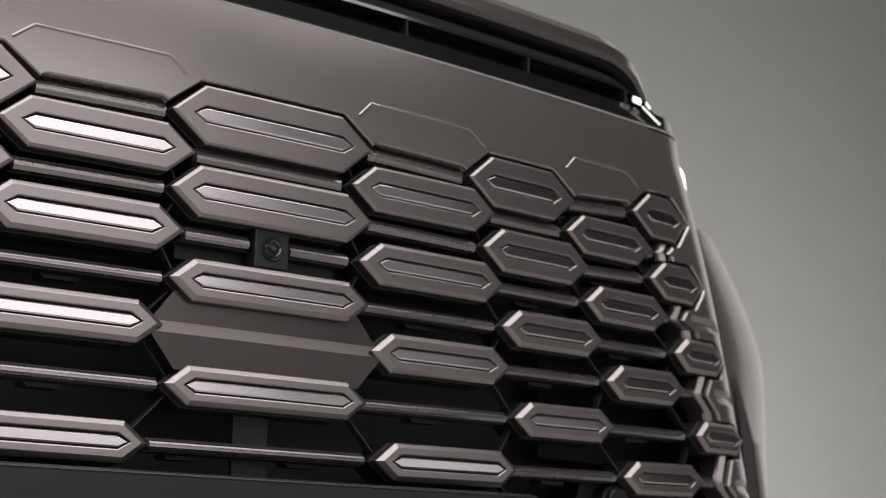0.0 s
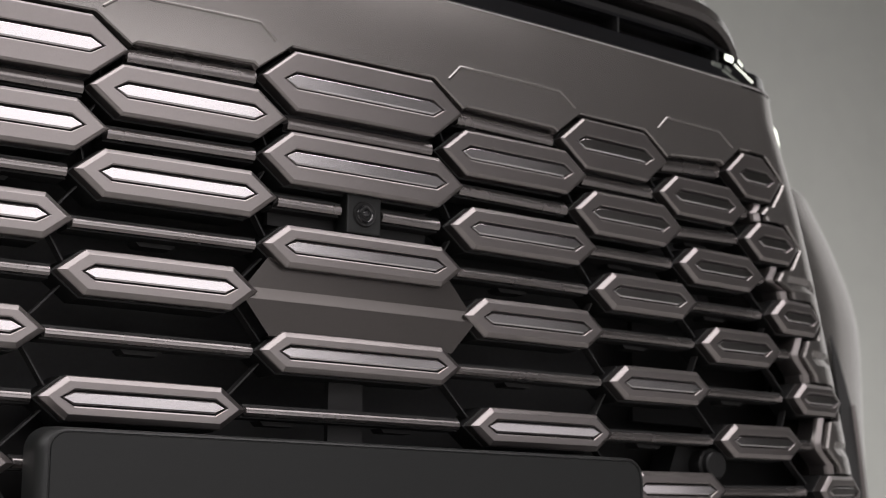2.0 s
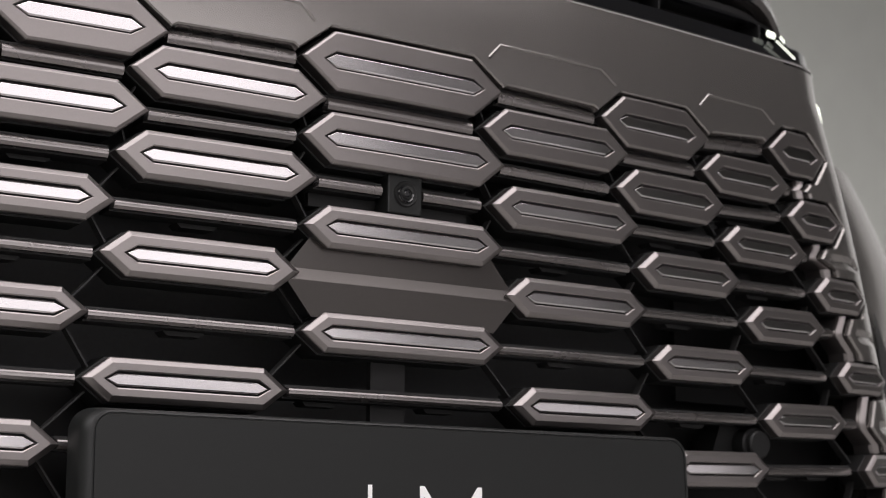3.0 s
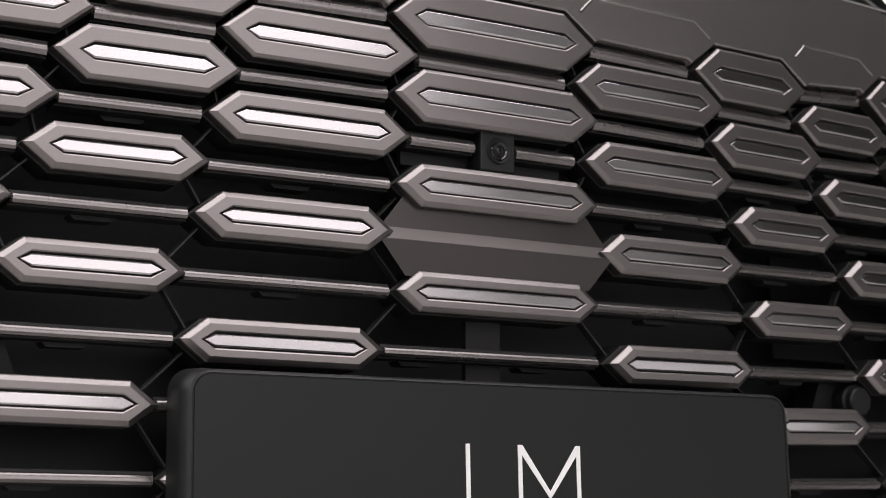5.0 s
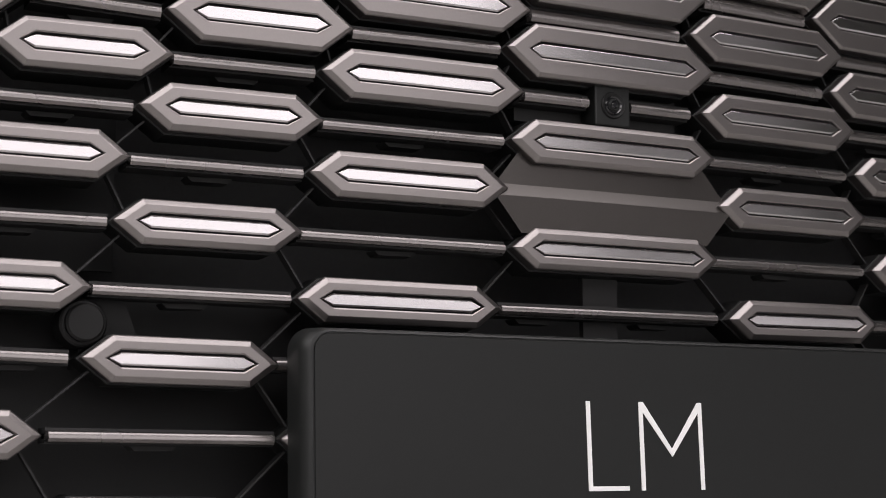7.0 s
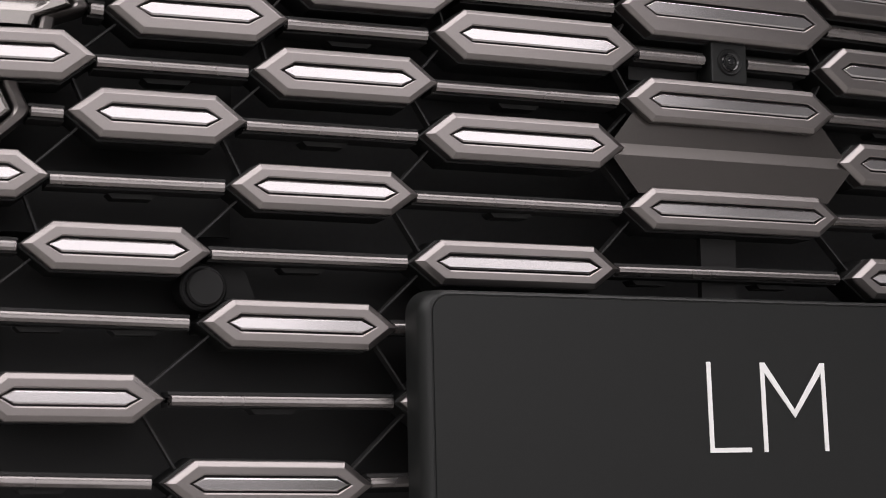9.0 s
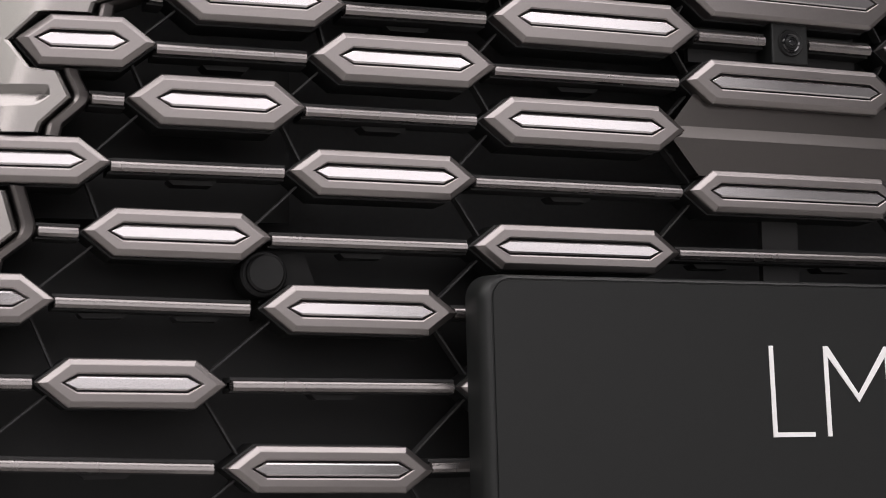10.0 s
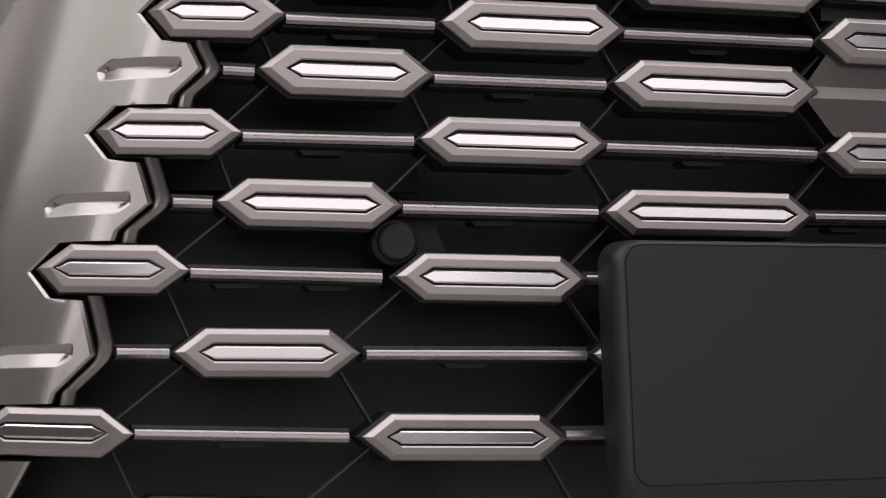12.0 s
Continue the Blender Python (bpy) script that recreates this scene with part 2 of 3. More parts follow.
def clip(x, z):
    """A small black clip under a bar."""
    bm = bmesh.new()
    loops = []
    for w in (-0.019, -0.030):
        loops.append([bm.verts.new(on(x + dx, z + dz, w)) for dx, dz in ((-0.0115, 0), (0.0115, 0), (0.0090, -0.0024), (-0.0090, -0.0024))])
    bridge(bm, loops)
    bm.faces.new(loops[0])
    part("bar_clip", bm, BLACK, grille)


FLAT = {("e", 1): 0.35, ("o", 1): 0.5, ("e", 2): 0.65, ("o", 2): 0.85}      # bevel size of the upper rows
for tag, rows in (("e", EVEN), ("o", ODD)):
    for k, (h, cols) in rows.items():
        for c, (l, r, z) in cols.items():
            hh = h * (1 - 0.05 * c / 2) if k < 3 else h
            short = 0.0048 if c == 4 else 0.0      # the outer tip of the last block is cut short
            rise = row_bend(cols) * (l + r)
            block(l, r, z, hh, 0.0, short, rise, k > 3, FLAT.get((tag, k), 1.0))
            if c:
                block(-r, -l, z, hh, short, 0.0, -rise, k > 3, FLAT.get((tag, k), 1.0))

# bars between the blocks of a row, clips under them
THICK = {("e", 1): 0.0080, ("o", 1): 0.0074, ("e", 2): 0.0062, ("o", 2): 0.0057}
for tag, rows in (("e", EVEN), ("o", ODD)):
    for k, (h, cols) in rows.items():
        t = THICK.get((tag, k), 0.0050)
        ends = []
        for c, (l, r, z) in sorted(cols.items()):
            ends.append((l, r, z))
        for (l0, r0, z0), (l1, r1, z1) in zip(ends, ends[1:]):
            for s in (1, -1):
                bend = row_bend(cols)
                za, zb = z0 + bend * (l0 + r0) * (r0 - l0) / 2, z1 - bend * (l1 + r1) * (r1 - l1) / 2
                inner = 0.0032 if tag == "e" and k > 4 else -0.0003      # some bars stop short of a block
                outer = 0.0030 if tag == "o" and k == 5 else 0.0003
                bar(s * (r0 + inner), za, s * (l1 - outer), zb, t)
                for f in ((0.28, 0.74) if tag == "e" and k == 5 else (0.5,)):
                    clip(s * (r0 + (l1 - r0) * f), za + (zb - za) * f - t / 2 - 0.0010)
        if tag == "o" and k in (1, 3, 4):
            l, r, z = ends[0]
            if k == 1 or k == 4:
                bar(-l + 0.0024, z, l - 0.0024, z, t)
            if k == 4:
                for x in (-0.042, 0.034):
                    clip(x, z - t / 2 - 0.0010)
        if tag == "o" and k == 2:      # cut round the front camera
            l, r, z = ends[0]
            for s in (1, -1):
                bar(s * 0.0125, z, s * (l - 0.0024), z, t)
        if tag == "e" and k in (5, 6):   # run behind the plate
            l, r, z = ends[0]
            bar(-l, z, l, z, t)
        if tag == "o":                  # outer ends reach the edge trim
            l, r, z = ends[-1]
            rim = EVEN[k][1][4][1] - 0.038
            for s in (1, -1):
                zr = z + row_bend(cols) * (l + r) * (r - l) / 2
                bar(s * (r - 0.0003), zr, s * max(rim, r + 0.006), zr + 0.0005, t)

# black lattice blades: block corner to block corner of the next column
INSET = 0.0120        # the blades meet the blocks this far inside their tips
for c in range(4):
    here, there = (EVEN, ODD) if c % 2 == 0 else (ODD, EVEN)
    for k, (h, cols) in here.items():
        if c not in cols:
            continue
        l, r, z = cols[c]
        low = k if c % 2 == 0 else k + 1      # row below in the next column
        for row in (low, low - 1):
            if row in there and c + 1 in there[row][1]:
                l2, r2, z2 = there[row][1][c + 1]
                for s in (1, -1):
                    fin(s * (r - INSET), s * (l2 + INSET), z, z2)

# dark duct behind the blocks: open in the middle, plastic facets at the sides
def facet(x0, x1, z0, z1, w, mat, name, label=""):
    bm = bmesh.new()
    n = 10
    loops = []
    for i in range(n + 1):
        x = x0 + (x1 - x0) * i / n
        loops.append([bm.verts.new(on(x, z, w)) for z in (z0, z1)] + [bm.verts.new(on(x, z, w - 0.004)) for z in (z1, z0)])
    bridge(bm, loops)
    bm.faces.new(loops[0])
    bm.faces.new(loops[-1])
    return part(name, bm, mat, grille, label, smooth=True)


facet(-0.5, 0.5, 0.36, 0.80, -0.085, DUCT_LIGHTENED, "duct_back", "matt black duct wall")
for s in (1, -1):
    facet(s * 0.120, s * 0.50, 0.4371, 0.555, -0.052, CHARCOAL, "duct_shroud", "charcoal plastic duct shroud")
    facet(s * 0.252, s * 0.50, 0.36, 0.4371, -0.052, CHARCOAL, "duct_shroud", "charcoal plastic duct shroud")
    facet(s * 0.255, s * 0.50, 0.5651, 0.645, -0.060, CHARCOAL, "duct_shroud", "charcoal plastic duct shroud")
# bracket under the sensor cover and around the camera
for x0, x1, z0, z1, w in ((-0.011, 0.011, 0.535, 0.572, -0.030), (-0.052, 0.052, 0.652, 0.673, -0.030), (-0.040, -0.016, 0.6455, 0.652, -0.030), (0.016, 0.030, 0.6455, 0.652, -0.030), (-0.016, 0.016, 0.640, 0.652, -0.028)):
    facet(x0, x1, z0, z1, w + 0.010, BLACK, "bracket", "charcoal plastic bracket")

# sensor cover: hexagonal panel with a ridge between the two middle blocks
bm = bmesh.new()
l, r, zc = -0.0755, 0.0755, 0.6095
hh = 0.0215
def cover_row(z, cut, w, n=8):
    return [bm.verts.new(on(l + cut + (r - l - 2 * cut) * i / n, zc + z, w)) for i in range(n + 1)]
rowsets = [cover_row(hh, 0.0168, -0.0042), cover_row(0.0042, 0.0030, -0.0034), cover_row(0.0037, 0.0026, -0.0032), cover_row(-0.0024, 0.0008, 0.0),
           cover_row(-0.0028, 0.0012, 0.0001), cover_row(-hh, 0.0168, -0.0012), cover_row(-hh - 0.001, 0.0168, -0.024)]
bridge(bm, rowsets, False)
part("sensor_cover", bm, COVER, grille, "matt brown-grey hexagonal sensor cover with a ridge", smooth=True, angle=12)

# ---- the car's body round the grille ----
car = thing("car", "satin titanium-grey car front seen close", "car")

def rim_points():
    """The opening's outer edge (x, z), right side, from top to bottom."""
    pts = []
    keys = sorted(EVEN)
    for i, k in enumerate(keys):
        h, cols = EVEN[k]
        l, r, z = cols[4]
        g, a = 0.0015, h / 2 * 1.05 + 0.0025
        if k == 1:
            pts.append((r - 0.036, z + h / 2 + g + 0.0004))
        pts += [(r - a - 0.0014, z + h / 2 + g), (r - 0.0029, z), (r - a + 0.0024, z - h / 2 - g - 0.0004)]
        if k == 6:
            pts += [(r - 0.03, z - h / 2 - g - 0.0004), (r, 0.38)]
            break
        h2, cols2 = EVEN[keys[i + 1]]
        l2, r2, z2 = cols2[4]
        zo = ODD[k][1][3][2]
        low = z2 + h2 / 2 + g
        pts += [(r - 0.0240, z - h / 2 - g - 0.0004), (r - 0.0250, z - h / 2 - g - 0.003), (min(r, r2) - 0.0300, zo), (r2 - 0.0400, low + 0.005), (r2 - 0.0385, low + 0.0004)]
    return pts


RIM = rim_points()
RIM_Z = {z for _, z in RIM}


def rim_x(z):
    if z >= RIM[0][1]:
        return RIM[0][0]
    for (xa, za), (xb, zb) in zip(RIM, RIM[1:]):
        if za >= z >= zb:
            return xa + (xb - xa) * (za - z) / max(za - zb, 1e-6)
    return RIM[-1][0]


DENTS = [(min(EVEN[k][1][4][1], EVEN[k + 1][1][4][1]) - 0.0185, ODD[k][1][3][2]) for k in (2, 3, 4, 5)]
DL, DH = 0.0340, 0.0050            # length and half height of a pressed slot


DENT_ROWS = (DH + 0.0004, DH, 0.0042, 0.0034, 0.0026, 0.0018, 0.0010, 0.0002, -0.0006, -0.0014, -0.0022, -0.0030, -0.0038, -0.0044, -DH, -DH - 0.0004)


def dent(x, z):
    """Depth of the pressed slots: a steep upper face and a flatter lower face, cut slantwise at both ends."""
    for x0, z0 in DENTS:
        dz = z - z0
        if abs(dz) < DH:
            up = dz / DH
            near, far = (-0.0012, 0.0063 * up - 0.0012) if up > 0 else (-0.0058 * up - 0.0012, -0.0012)
            ends = min(1.0, max(0.0, (x - x0 - near) / 0.0032)) * min(1.0, max(0.0, (x0 + DL - far - x) / 0.0032))
            return 0.0031 * ends * min(1.0, (DH - dz) / (DH - 0.0010), (dz + DH) / (DH + 0.0010))
    return 0.0


def top_edge(x):
    return 0.8025 + 0.0 * x


def side_panel(s):
    bm = bmesh.new()
    zs = {round(0.38 + 0.0022 * i, 5) for i in range(int((0.8025 - 0.38) / 0.0022))} | {z for _, z in RIM}
    for _, z0 in DENTS:
        zs = {z for z in zs if abs(z - z0) > DH + 0.0004 or z in RIM_Z} | {z0 + d for d in DENT_ROWS}
    rows = []
    cols = [0.300 + 0.0016 * i for i in range(33)] + [0.353 + 0.0004 * i for i in range(310)] + [0.478 + 0.005 * i for i in range(8)]
    for z in sorted(zs):
        xb = rim_x(z)
        above = z > RIM[0][1] + 0.0005
        lip = ((-0.003, 0.0010), (-0.002, 0.0008), (-0.001, 0.0006)) if above else ((0.0, 0.018), (0.0, 0.0040), (0.0012, 0.0010))
        row = [bm.verts.new((s * (xb + dx), surface(xb + dx, z) + d, z)) for dx, d in lip]
        for i, fixed in enumerate(cols):
            x = max(fixed, xb + (0.0 if above else 0.0030) + i * 1e-6)
            row.append(bm.verts.new((s * x, surface(x, z) + dent(x, z), z)))
        rows.append(row)
    bridge(bm, rows, False)
    part("side_fascia", bm, PAINT, car, "satin titanium paint with pressed slots", smooth=True, angle=30)


for s in (1, -1):
    side_panel(s)

# panel above the grille
BROW = []
for c in (4, 3, 2, 1, 0):
    if c % 2 == 0:
        l, r, z = EVEN[1][1][c]
        h = EVEN[1][0] * (1 - 0.05 * c / 2)
        a = h / 2 * 1.05 + 0.0025
        top = z + h / 2 + 0.0022
        if c == 4:
            BROW += [(RIM[0][0], top), (l + a - 0.001, top), (l - 0.0014, z + 0.003)]
        else:
            BROW += [(r + 0.0014, z + 0.003), (r - a + 0.001, top), (l + a - 0.001, top), (l - 0.0014, z + 0.003)]
    else:
        za, zb = EVEN[1][1][c + 1][2], EVEN[1][1][c - 1][2]
        la, rb = EVEN[1][1][c + 1][0], EVEN[1][1][c - 1][1]
        BROW += [(la - 0.0045, za + 0.0050), (rb + 0.0045, zb + 0.0050)]
BROW = sorted(BROW)
BROW = [p for p in BROW if p[0] > 0]


def brow_z(x):
    x = abs(x)
    if x <= BROW[0][0]:
        return BROW[0][1]
    for (xa, za), (xb, zb) in zip(BROW, BROW[1:]):
        if xa <= x <= xb:
            return za + (zb - za) * (x - xa) / max(xb - xa, 1e-6)
    return BROW[-1][1]


bm = bmesh.new()
xs = sorted({round(-RIM[0][0] + 2 * RIM[0][0] * i / 150, 5) for i in range(151)} | {s * x for x, _ in BROW for s in (1, -1)})
rows = []
for x in xs:
    zb = brow_z(x)
    row = [bm.verts.new((x, surface(x, zb) + 0.016, zb)), bm.verts.new((x, surface(x, zb) + 0.003, zb + 0.0002)), bm.verts.new((x, surface(x, zb) + 0.001, zb + 0.0008))]
    n = 18
    for i in range(n + 1):
        z = zb + 0.0018 + (top_edge(x) - zb - 0.0018) * i / n
        row.append(bm.verts.new(on(x, z)))
    rows.append(row)
bridge(bm, rows, False)
part("upper_fascia", bm, PAINT, car, "smooth satin titanium panel above the grille", smooth=True)

# pressed hexagon outlines on the panel
for a, b, c, d in ((0.0580, 0.0670, 0.1450, 0.1570), (0.2305, 0.2400, 0.2920, 0.3040)):
    z = 0.7520
    for s in (1, -1):
        bm = bmesh.new()
        pts = [(s * a, 0.0), (s * b, 0.0093)] + [(s * (b + (c - b) * i / 6), 0.0093) for i in range(1, 6)] + [(s * c, 0.0093), (s * d, 0.0)]
        def inset(d, w):
            """The outline moved inwards by d."""
            out = []
            for i, (x, dz) in enumerate(pts):
                (xa, za), (xb, zb) = pts[max(i - 1, 0)], pts[min(i + 1, len(pts) - 1)]
                long = math.hypot(xb - xa, zb - za)
                out.append(bm.verts.new(on(x + s * d * (zb - za) / long, z + dz - d * abs(xb - xa) / long, w)))
            return out
        bridge(bm, [inset(-0.0009, 0.0001), inset(-0.0002, 0.0006), inset(0.0003, 0.0006), inset(0.0011, 0.0001)], False)
        part("pressed_outline", bm, PAINT, car, smooth=True)

# metal edge trim along the odd rows of the opening
for i, k in enumerate(sorted(EVEN)[:-1]):
    h, cols = EVEN[k]
    r, z = cols[4][1:]
    h2, cols2 = EVEN[k + 1]
    r2, z2 = cols2[4][1:]
    zo = ODD[k][1][3][2]
    p, q, o = (r - 0.0263, z - h / 2 - 0.0045), (min(r, r2) - 0.0313, zo), (r2 - 0.0411, z2 + h2 / 2 + 0.0070)
    elbow = []
    for f in (0.0, 0.2, 0.4, 0.6, 0.8, 1.0):      # a rounded turn at the tip
        a = [q[j] + (p[j] - q[j]) * 0.32 for j in (0, 1)]
        b = [q[j] + (o[j] - q[j]) * 0.32 for j in (0, 1)]
        elbow.append(tuple((1 - f) ** 2 * a[j] + 2 * f * (1 - f) * q[j] + f * f * b[j] for j in (0, 1)))
    path = [(r - 0.0253, z - h / 2 - 0.0012), p, *elbow, o, (r2 - 0.0400, z2 + h2 / 2 + 0.0012)]
    for s in (1, -1):
        bm = bmesh.new()
        loops = []
        for x, zz in path:
            loops.append([bm.verts.new((s * (x - d), surface(x, zz) - w, zz)) for d, w in ((0.0006, -0.020), (0.0006, -0.0042), (0.0012, -0.0032), (0.0026, -0.0024), (0.0032, -0.0026), (0.0066, -0.0042), (0.0078, -0.0062), (0.0080, -0.020))])
        bridge(bm, loops, False)
        part("edge_trim", bm, SATIN, car, "satin metal edge trim", smooth=True)

# strip, vent and hood above the panel
def sweep(name, prof, mat, label="", half=0.47, n=60, parent=car, droop=0.0):
    """prof: (height over the panel's upper edge, depth behind it)."""
    bm = bmesh.new()
    rows = []
    for i in range(n + 1):
        x = -half + 2 * half * i / n
        over = max(0.0, abs(x) - half + 0.065) / 0.065
        zt = top_edge(x) - droop * over ** 2.5
        y0 = surface(x, 0.8025) + 0.5 * droop * over ** 3
        rows.append([bm.verts.new((x, y0 + d, zt + dz)) for dz, d in prof])
    bridge(bm, rows, False)
    bm.faces.new(rows[0])
    bm.faces.new(rows[-1])
    return part(name, bm, mat, parent, label, smooth=True)


sweep("chrome_line", [(-0.0005, 0.0), (0.0003, -0.0009), (0.0012, -0.0008), (0.0016, 0.002), (0.001, 0.006)], CHROME, "thin chrome line", half=0.372)
sweep("lamp_band", [(0.0016, 0.003), (0.002, 0.0035), (0.0135, 0.0050), (0.0140, 0.030), (0.002, 0.03)], GLOSS, "gloss black lamp band", half=0.372)
sweep("vent_back", [(0.0135, 0.030), (0.055, 0.034), (0.055, 0.040), (0.0135, 0.036)], BLACK, "black vent wall", half=0.36)
for s in (1, -1):
    for x in (0.0, 0.102, 0.207, 0.305):
        if x or s > 0:
            zt = top_edge(x)
            part("vent_rib", box(bmesh.new(), s * x - 0.0009, s * x + 0.0009, surface(x, zt) + 0.006, surface(x, zt) + 0.032, zt + 0.0135, zt + 0.0245, 0.0003), CHARCOAL, car)
sweep("vent_lip", [(0.0240, 0.010), (0.0250, 0.0065), (0.0275, 0.0070), (0.0280, 0.036), (0.0240, 0.036)], GLOSS, "gloss black vent lip", half=0.345, droop=0.010)
sweep("hood_seal", [(0.0300, 0.020), (0.0310, 0.014), (0.0355, 0.014), (0.0355, 0.040), (0.0300, 0.040)], BLACK, "black hood seal", half=0.345, droop=0.020)
sweep("hood", [(0.044, 0.060), (0.0395, 0.010), (0.0405, 0.003), (0.0440, 0.000), (0.0520, 0.002), (0.0600, 0.010), (0.0720, 0.040), (0.100, 0.16), (0.16, 0.60), (0.15, 0.60)], HOOD, "dark glossy painted hood edge", half=0.338, droop=0.026)

# headlamp ends
for s in (1, -1):
    lamp = new("headlamp")
    lamp.parent = car
    for x0, z0, x1, z1, t in ((0.306, 0.8190, 0.314, 0.8185, 0.0026), (0.316, 0.8155, 0.335, 0.8065, 0.0007), (0.3205, 0.8190, 0.324, 0.8165, 0.0015)):
        bm = bmesh.new()
        loops = []
        for x, z in ((x0, z0), ((x0 + x1) / 2, (z0 + z1) / 2), (x1, z1)):
            y = surface(x, 0.80)
            loops.append([bm.verts.new((s * x + 0, y + d, z + e)) for d, e in ((0.0, t), (-0.0012, 0), (0.0, -t), (0.0012, 0))])
        bridge(bm, loops)
        bm.faces.new(loops[0])
        bm.faces.new(loops[-1])
        part("light_guide", bm, DRL, lamp, "glowing white lamp element")
    bm = bmesh.new()
    bmesh.ops.create_icosphere(bm, subdivisions=2, radius=1, matrix=Matrix.LocRotScale((s * 0.424, 0.100, 0.790), Euler((0, 0, s * 0.9)), (0.005, 0.010, 0.020)))
    part("lamp_lens", bm, DRL, lamp, "glowing white side lamp", smooth=True)

# bumper corner beyond the grille, with a dark upright air slot
def bumper(u, z, out=0.0):
    reach = 0.722 - 0.095 * (max(0.0, z - 0.665) / 0.12) ** 1.8
    a = u * math.pi / 2
    return (0.46 + (reach - 0.46) * math.sin(a) + out * math.sin(a), 0.15 + 0.19 * (1 - math.cos(a)) - out * math.cos(a), z)


for s in (1, -1):
    bm = bmesh.new()
    rows = []
    for i in range(45):
        z = 0.20 + 0.580 * i / 44
        rows.append([bm.verts.new((s * x, y, zz)) for x, y, zz in (bumper(j / 24, z) for j in range(25))])
    bridge(bm, rows, False)
    corner = part("bumper_corner", bm, PAINT, car, "satin titanium bumper corner", smooth=True)
    bm = bmesh.new()
    rows = []
    for i in range(21):
        z = 0.40 + 0.26 * i / 20
        low = 0.66 - z
        rows.append([bm.verts.new((s * x, y, zz)) for x, y, zz in (bumper(0.24 + 0.55 * low + (0.006 + 1.25 * low) * j / 6, z, 0.002) for j in range(7))])
    bridge(bm, rows, False)
    part("air_slot", bm, BLACK, corner, "black upright air slot", smooth=True)
    bm = bmesh.new()
    rows = []
    for i in range(17):
        z = 0.40 + 0.205 * i / 16
        low = 0.606 - z
        u, wide = 0.34 + 0.80 * low, 0.010 + min(0.07, 0.5 * low)
        rows.append([bm.verts.new((s * x, y, zz)) for x, y, zz in [bumper(u, z, 0.0025), bumper(u + wide * 0.2, z, 0.005), bumper(u + wide * 0.8, z, 0.005), bumper(u + wide, z, 0.0025)]])
    bridge(bm, rows, False)
    part("slot_fin", bm, SATIN, corner, "satin metal fin", smooth=True)

# front wheels under the body
for s in (1, -1):
    wheel = new("wheel")
    wheel.parent = car
    for rad, wide, mat, nm in ((0.29, 0.10, BLACK, "tyre"), (0.20, 0.103, SATIN, "rim")):
        bm = bmesh.new()
        loops = [[bm.verts.new((s * 0.66 + dx, 0.80 + r * math.cos(a), 0.29 + r * math.sin(a))) for a in [i * math.tau / 40 for i in range(40)]] for dx, r in ((-wide, rad - 0.06), (-wide, rad - 0.02), (-wide + 0.02, rad), (wide - 0.02, rad), (wide, rad - 0.02), (wide, rad - 0.06))]
        bridge(bm, loops)
        bm.faces.new(loops[0])
        bm.faces.new(loops[-1])
        part(nm, bm, mat, wheel, smooth=True)

# ---- number plate carrier ----
plate = thing("number_plate", "charcoal number plate with two thin white letters in a black carrier", "number plate")


def rounded(x0, x1, z0, z1, rad, y, bm, n=8):
    out = []
    for cx, cz, a0 in ((x1 - rad, z1 - rad, 0), (x0 + rad, z1 - rad, 90), (x0 + rad, z0 + rad, 180), (x1 - rad, z0 + rad, 270)):
        for i in range(n + 1):
            a = radians(a0 + 90 * i / n)
            out.append(bm.verts.new((cx + rad * math.cos(a), y, cz + rad * math.sin(a))))
    return out


PX, PZ0, PZ1, PY = 0.1885, 0.4192, 0.5346, -0.0210
bm = bmesh.new()
loops = [rounded(-PX, PX, PZ0 - 0.010, PZ1, 0.012, PY + 0.017, bm), rounded(-PX + 0.001, PX - 0.001, PZ0 - 0.009, PZ1 - 0.001, 0.012, PY + 0.006, bm), rounded(-PX + 0.002, PX - 0.002, PZ0 - 0.008, PZ1 - 0.0014, 0.012, PY + 0.003, bm),
         rounded(-PX + 0.0045, PX - 0.0045, PZ0 - 0.006, PZ1 - 0.0024, 0.011, PY + 0.0006, bm), rounded(-PX + 0.0062, PX - 0.0062, PZ0 + 0.0005, PZ1 - 0.0034, 0.010, PY + 0.0001, bm), rounded(-PX + 0.0065, PX - 0.0065, PZ0 + 0.001, PZ1 - 0.0036, 0.0095, PY + 0.0006, bm)]
bridge(bm, loops)
bm.faces.new(loops[0])
bm.faces.new(loops[-1])
part("mount", box(bmesh.new(), -0.15, 0.15, PY + 0.0165, 0.05, 0.43, 0.515, 0.002), BLACK, plate, "black plastic mount")
part("carrier", bm, PLATE, plate, "black plastic carrier with rounded corners", smooth=True)
bm = bmesh.new()
loops = [rounded(-PX + 0.0068, PX - 0.0068, PZ0 + 0.0012, PZ1 - 0.0038, 0.009, PY + 0.004, bm), rounded(-PX + 0.0068, PX - 0.0068, PZ0 + 0.0012, PZ1 - 0.0038, 0.009, PY + 0.0012, bm), rounded(-PX + 0.0073, PX - 0.0073, PZ0 + 0.0017, PZ1 - 0.0043, 0.0085, PY, bm)]
bridge(bm, loops)
bm.faces.new(loops[-1])
part("plate_panel", bm, PLATE, plate, "smooth charcoal plate panel", smooth=True)


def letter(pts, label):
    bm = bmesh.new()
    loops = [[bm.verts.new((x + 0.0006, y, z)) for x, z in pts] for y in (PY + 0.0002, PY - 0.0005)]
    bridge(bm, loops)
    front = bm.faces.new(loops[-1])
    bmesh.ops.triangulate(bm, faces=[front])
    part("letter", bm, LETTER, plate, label)


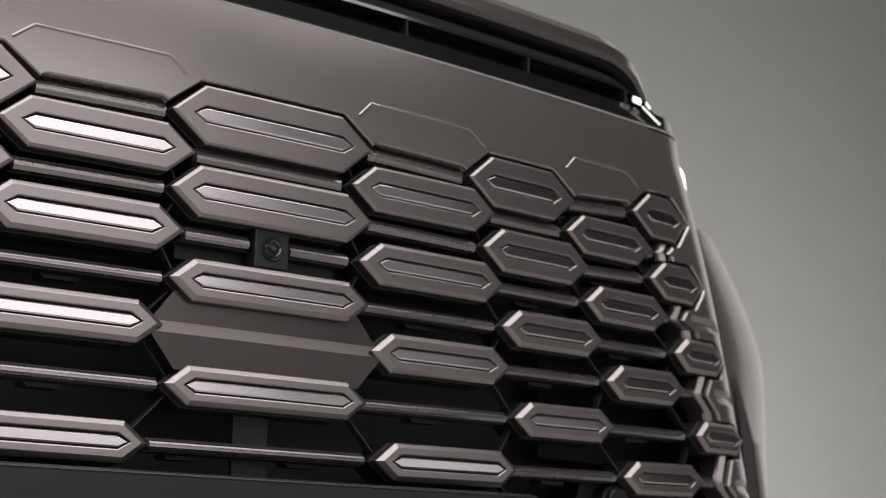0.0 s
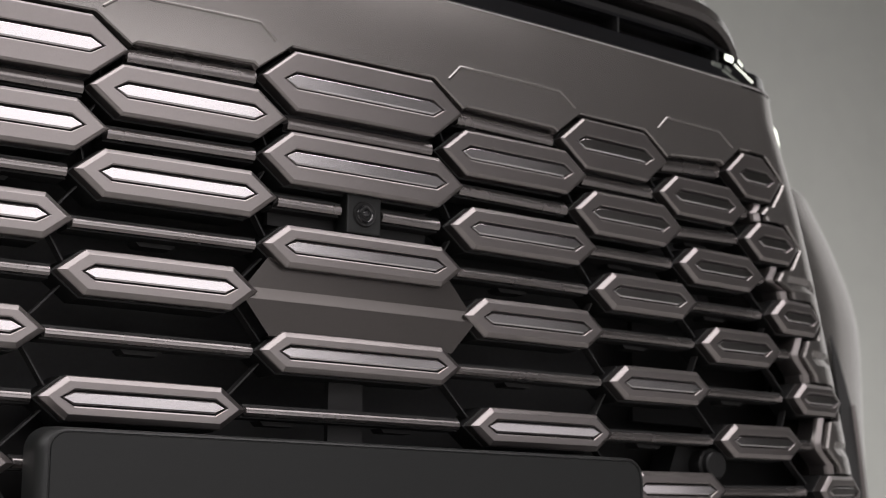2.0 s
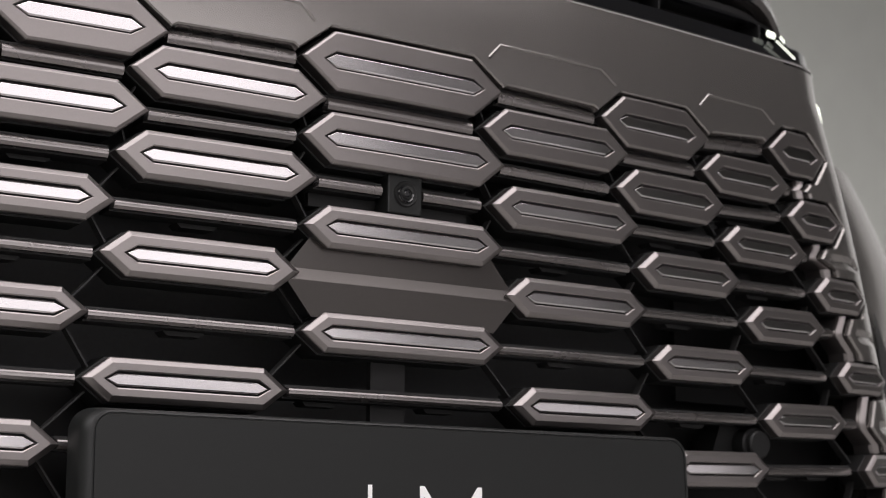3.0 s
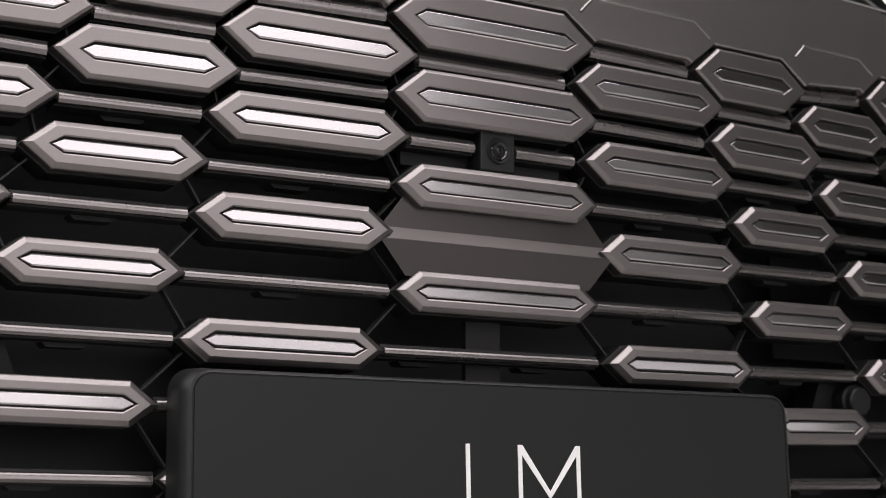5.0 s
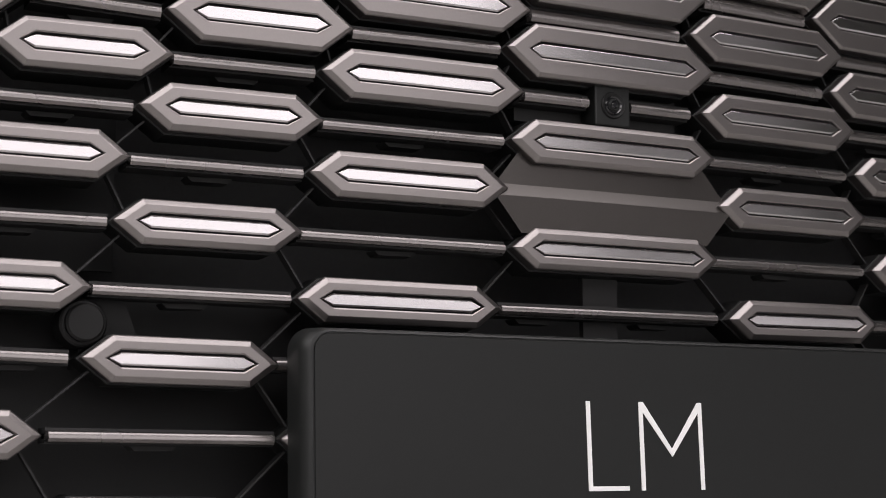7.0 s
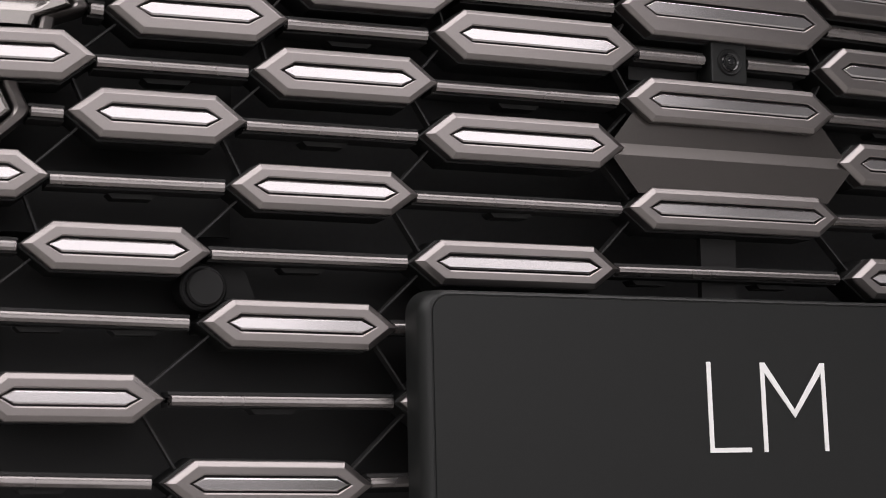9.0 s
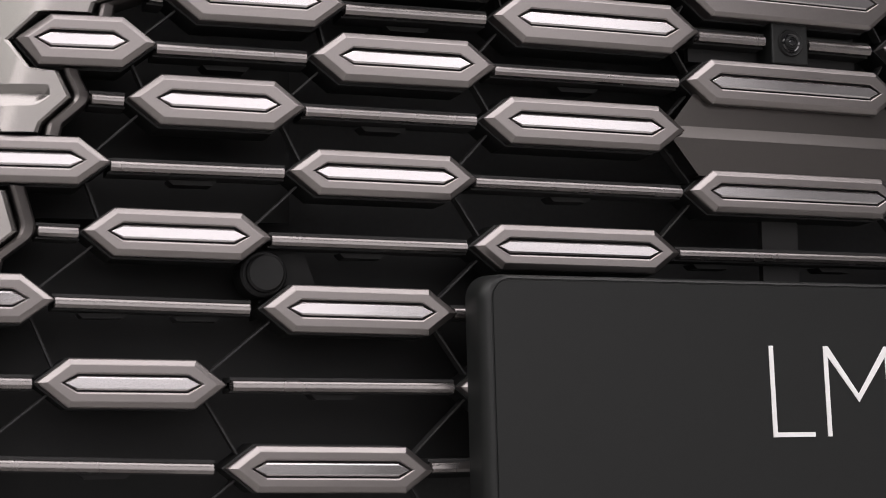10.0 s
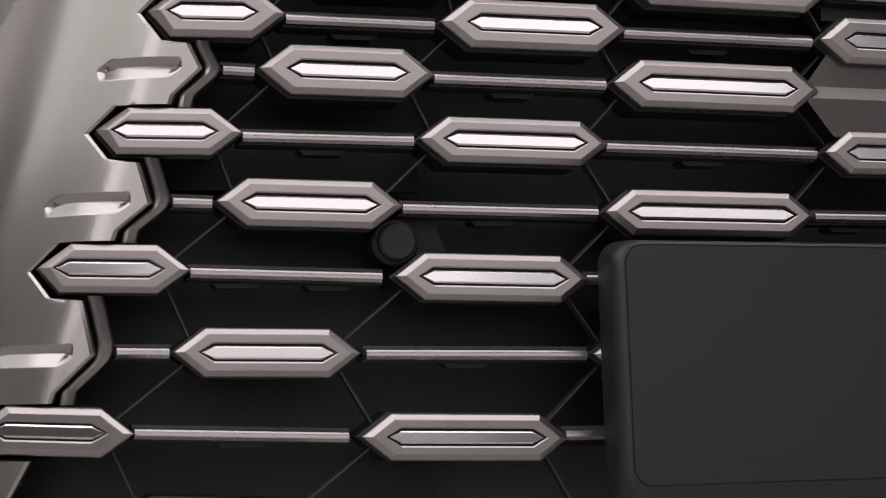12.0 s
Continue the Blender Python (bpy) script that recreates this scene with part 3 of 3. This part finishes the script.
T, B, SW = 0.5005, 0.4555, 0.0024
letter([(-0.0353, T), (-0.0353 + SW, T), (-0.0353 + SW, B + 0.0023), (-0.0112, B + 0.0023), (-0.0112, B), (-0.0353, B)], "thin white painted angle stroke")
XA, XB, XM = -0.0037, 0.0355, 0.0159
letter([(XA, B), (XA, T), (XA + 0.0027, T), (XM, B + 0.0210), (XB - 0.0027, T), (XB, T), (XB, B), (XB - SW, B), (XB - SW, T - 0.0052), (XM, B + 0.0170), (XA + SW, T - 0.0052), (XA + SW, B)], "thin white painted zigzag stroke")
# the whole plate leans back a little
lean = Matrix.Rotation(radians(-2.2), 4, "X")
foot = Vector((0, PY, B)) * SIZE
plate.matrix_world = Matrix.Translation(foot) @ lean @ Matrix.Translation(-foot)

# ---- front camera ----
eye = thing("front_camera", "small square black parking camera set in the grille bar", "camera")
CZ, CY = 0.6617, 0.0035
part("housing", box(bmesh.new(), -0.0112, 0.0112, CY, CY + 0.014, CZ - 0.0116, CZ + 0.0116, 0.0010), PLATE, eye, "square black plastic housing")
for rad, y0, y1, mat, nm in ((0.0074, -0.0012, 0.004, CHARCOAL, "lens_barrel"), (0.0053, -0.0018, 0.004, GLOSS, "lens_ring"), (0.0034, -0.0024, 0.004, PLATE, "inner_ring"), (0.0021, -0.0028, 0.004, LENS, "lens")):
    bm = bmesh.new()
    loops = []
    for rr, y in ((rad, y1), (rad, y0 + 0.0008), (rad - 0.0006, y0), (rad * 0.75, y0 + 0.0005)):
        loops.append([bm.verts.new((rr * math.cos(a), CY + y, CZ + rr * math.sin(a))) for a in [i * math.tau / 28 for i in range(28)]])
    bridge(bm, loops)
    bm.faces.new(loops[-1])
    part(nm, bm, mat, eye, smooth=True)

# ---- parking sensors ----
def sensor(s):
    ob = thing("parking_sensor", "round black parking sensor on a plastic bracket", "sensor", "parking sensors")
    x, z = s * 0.2800, 0.5345
    y = surface(x, z) + 0.006
    for rad, dy, mat, nm in ((0.0112, 0.0035, CHARCOAL, "collar"), (0.0090, -0.001, CHARCOAL, "disc")):
        bm = bmesh.new()
        loops = [[bm.verts.new((x + r * math.cos(a), y + d, z + r * math.sin(a))) for a in [i * math.tau / 32 for i in range(32)]] for r, d in ((rad, 0.02), (rad, dy + 0.001), (rad - 0.001, dy))]
        bridge(bm, loops)
        bm.faces.new(loops[-1])
        part(nm, bm, mat, ob, smooth=True)
    bm = bmesh.new()
    loops = [[bm.verts.new((x - s * dx, y + d, z + dz)) for dx, dz in ((0.0, 0.014), (0.020, 0.016), (0.034, -0.020), (0.0, -0.020))] for d in (0.014, 0.034)]
    bridge(bm, loops)
    bm.faces.new(loops[0])
    part("mount", bm, CHARCOAL, ob)


sensor(1)
sensor(-1)
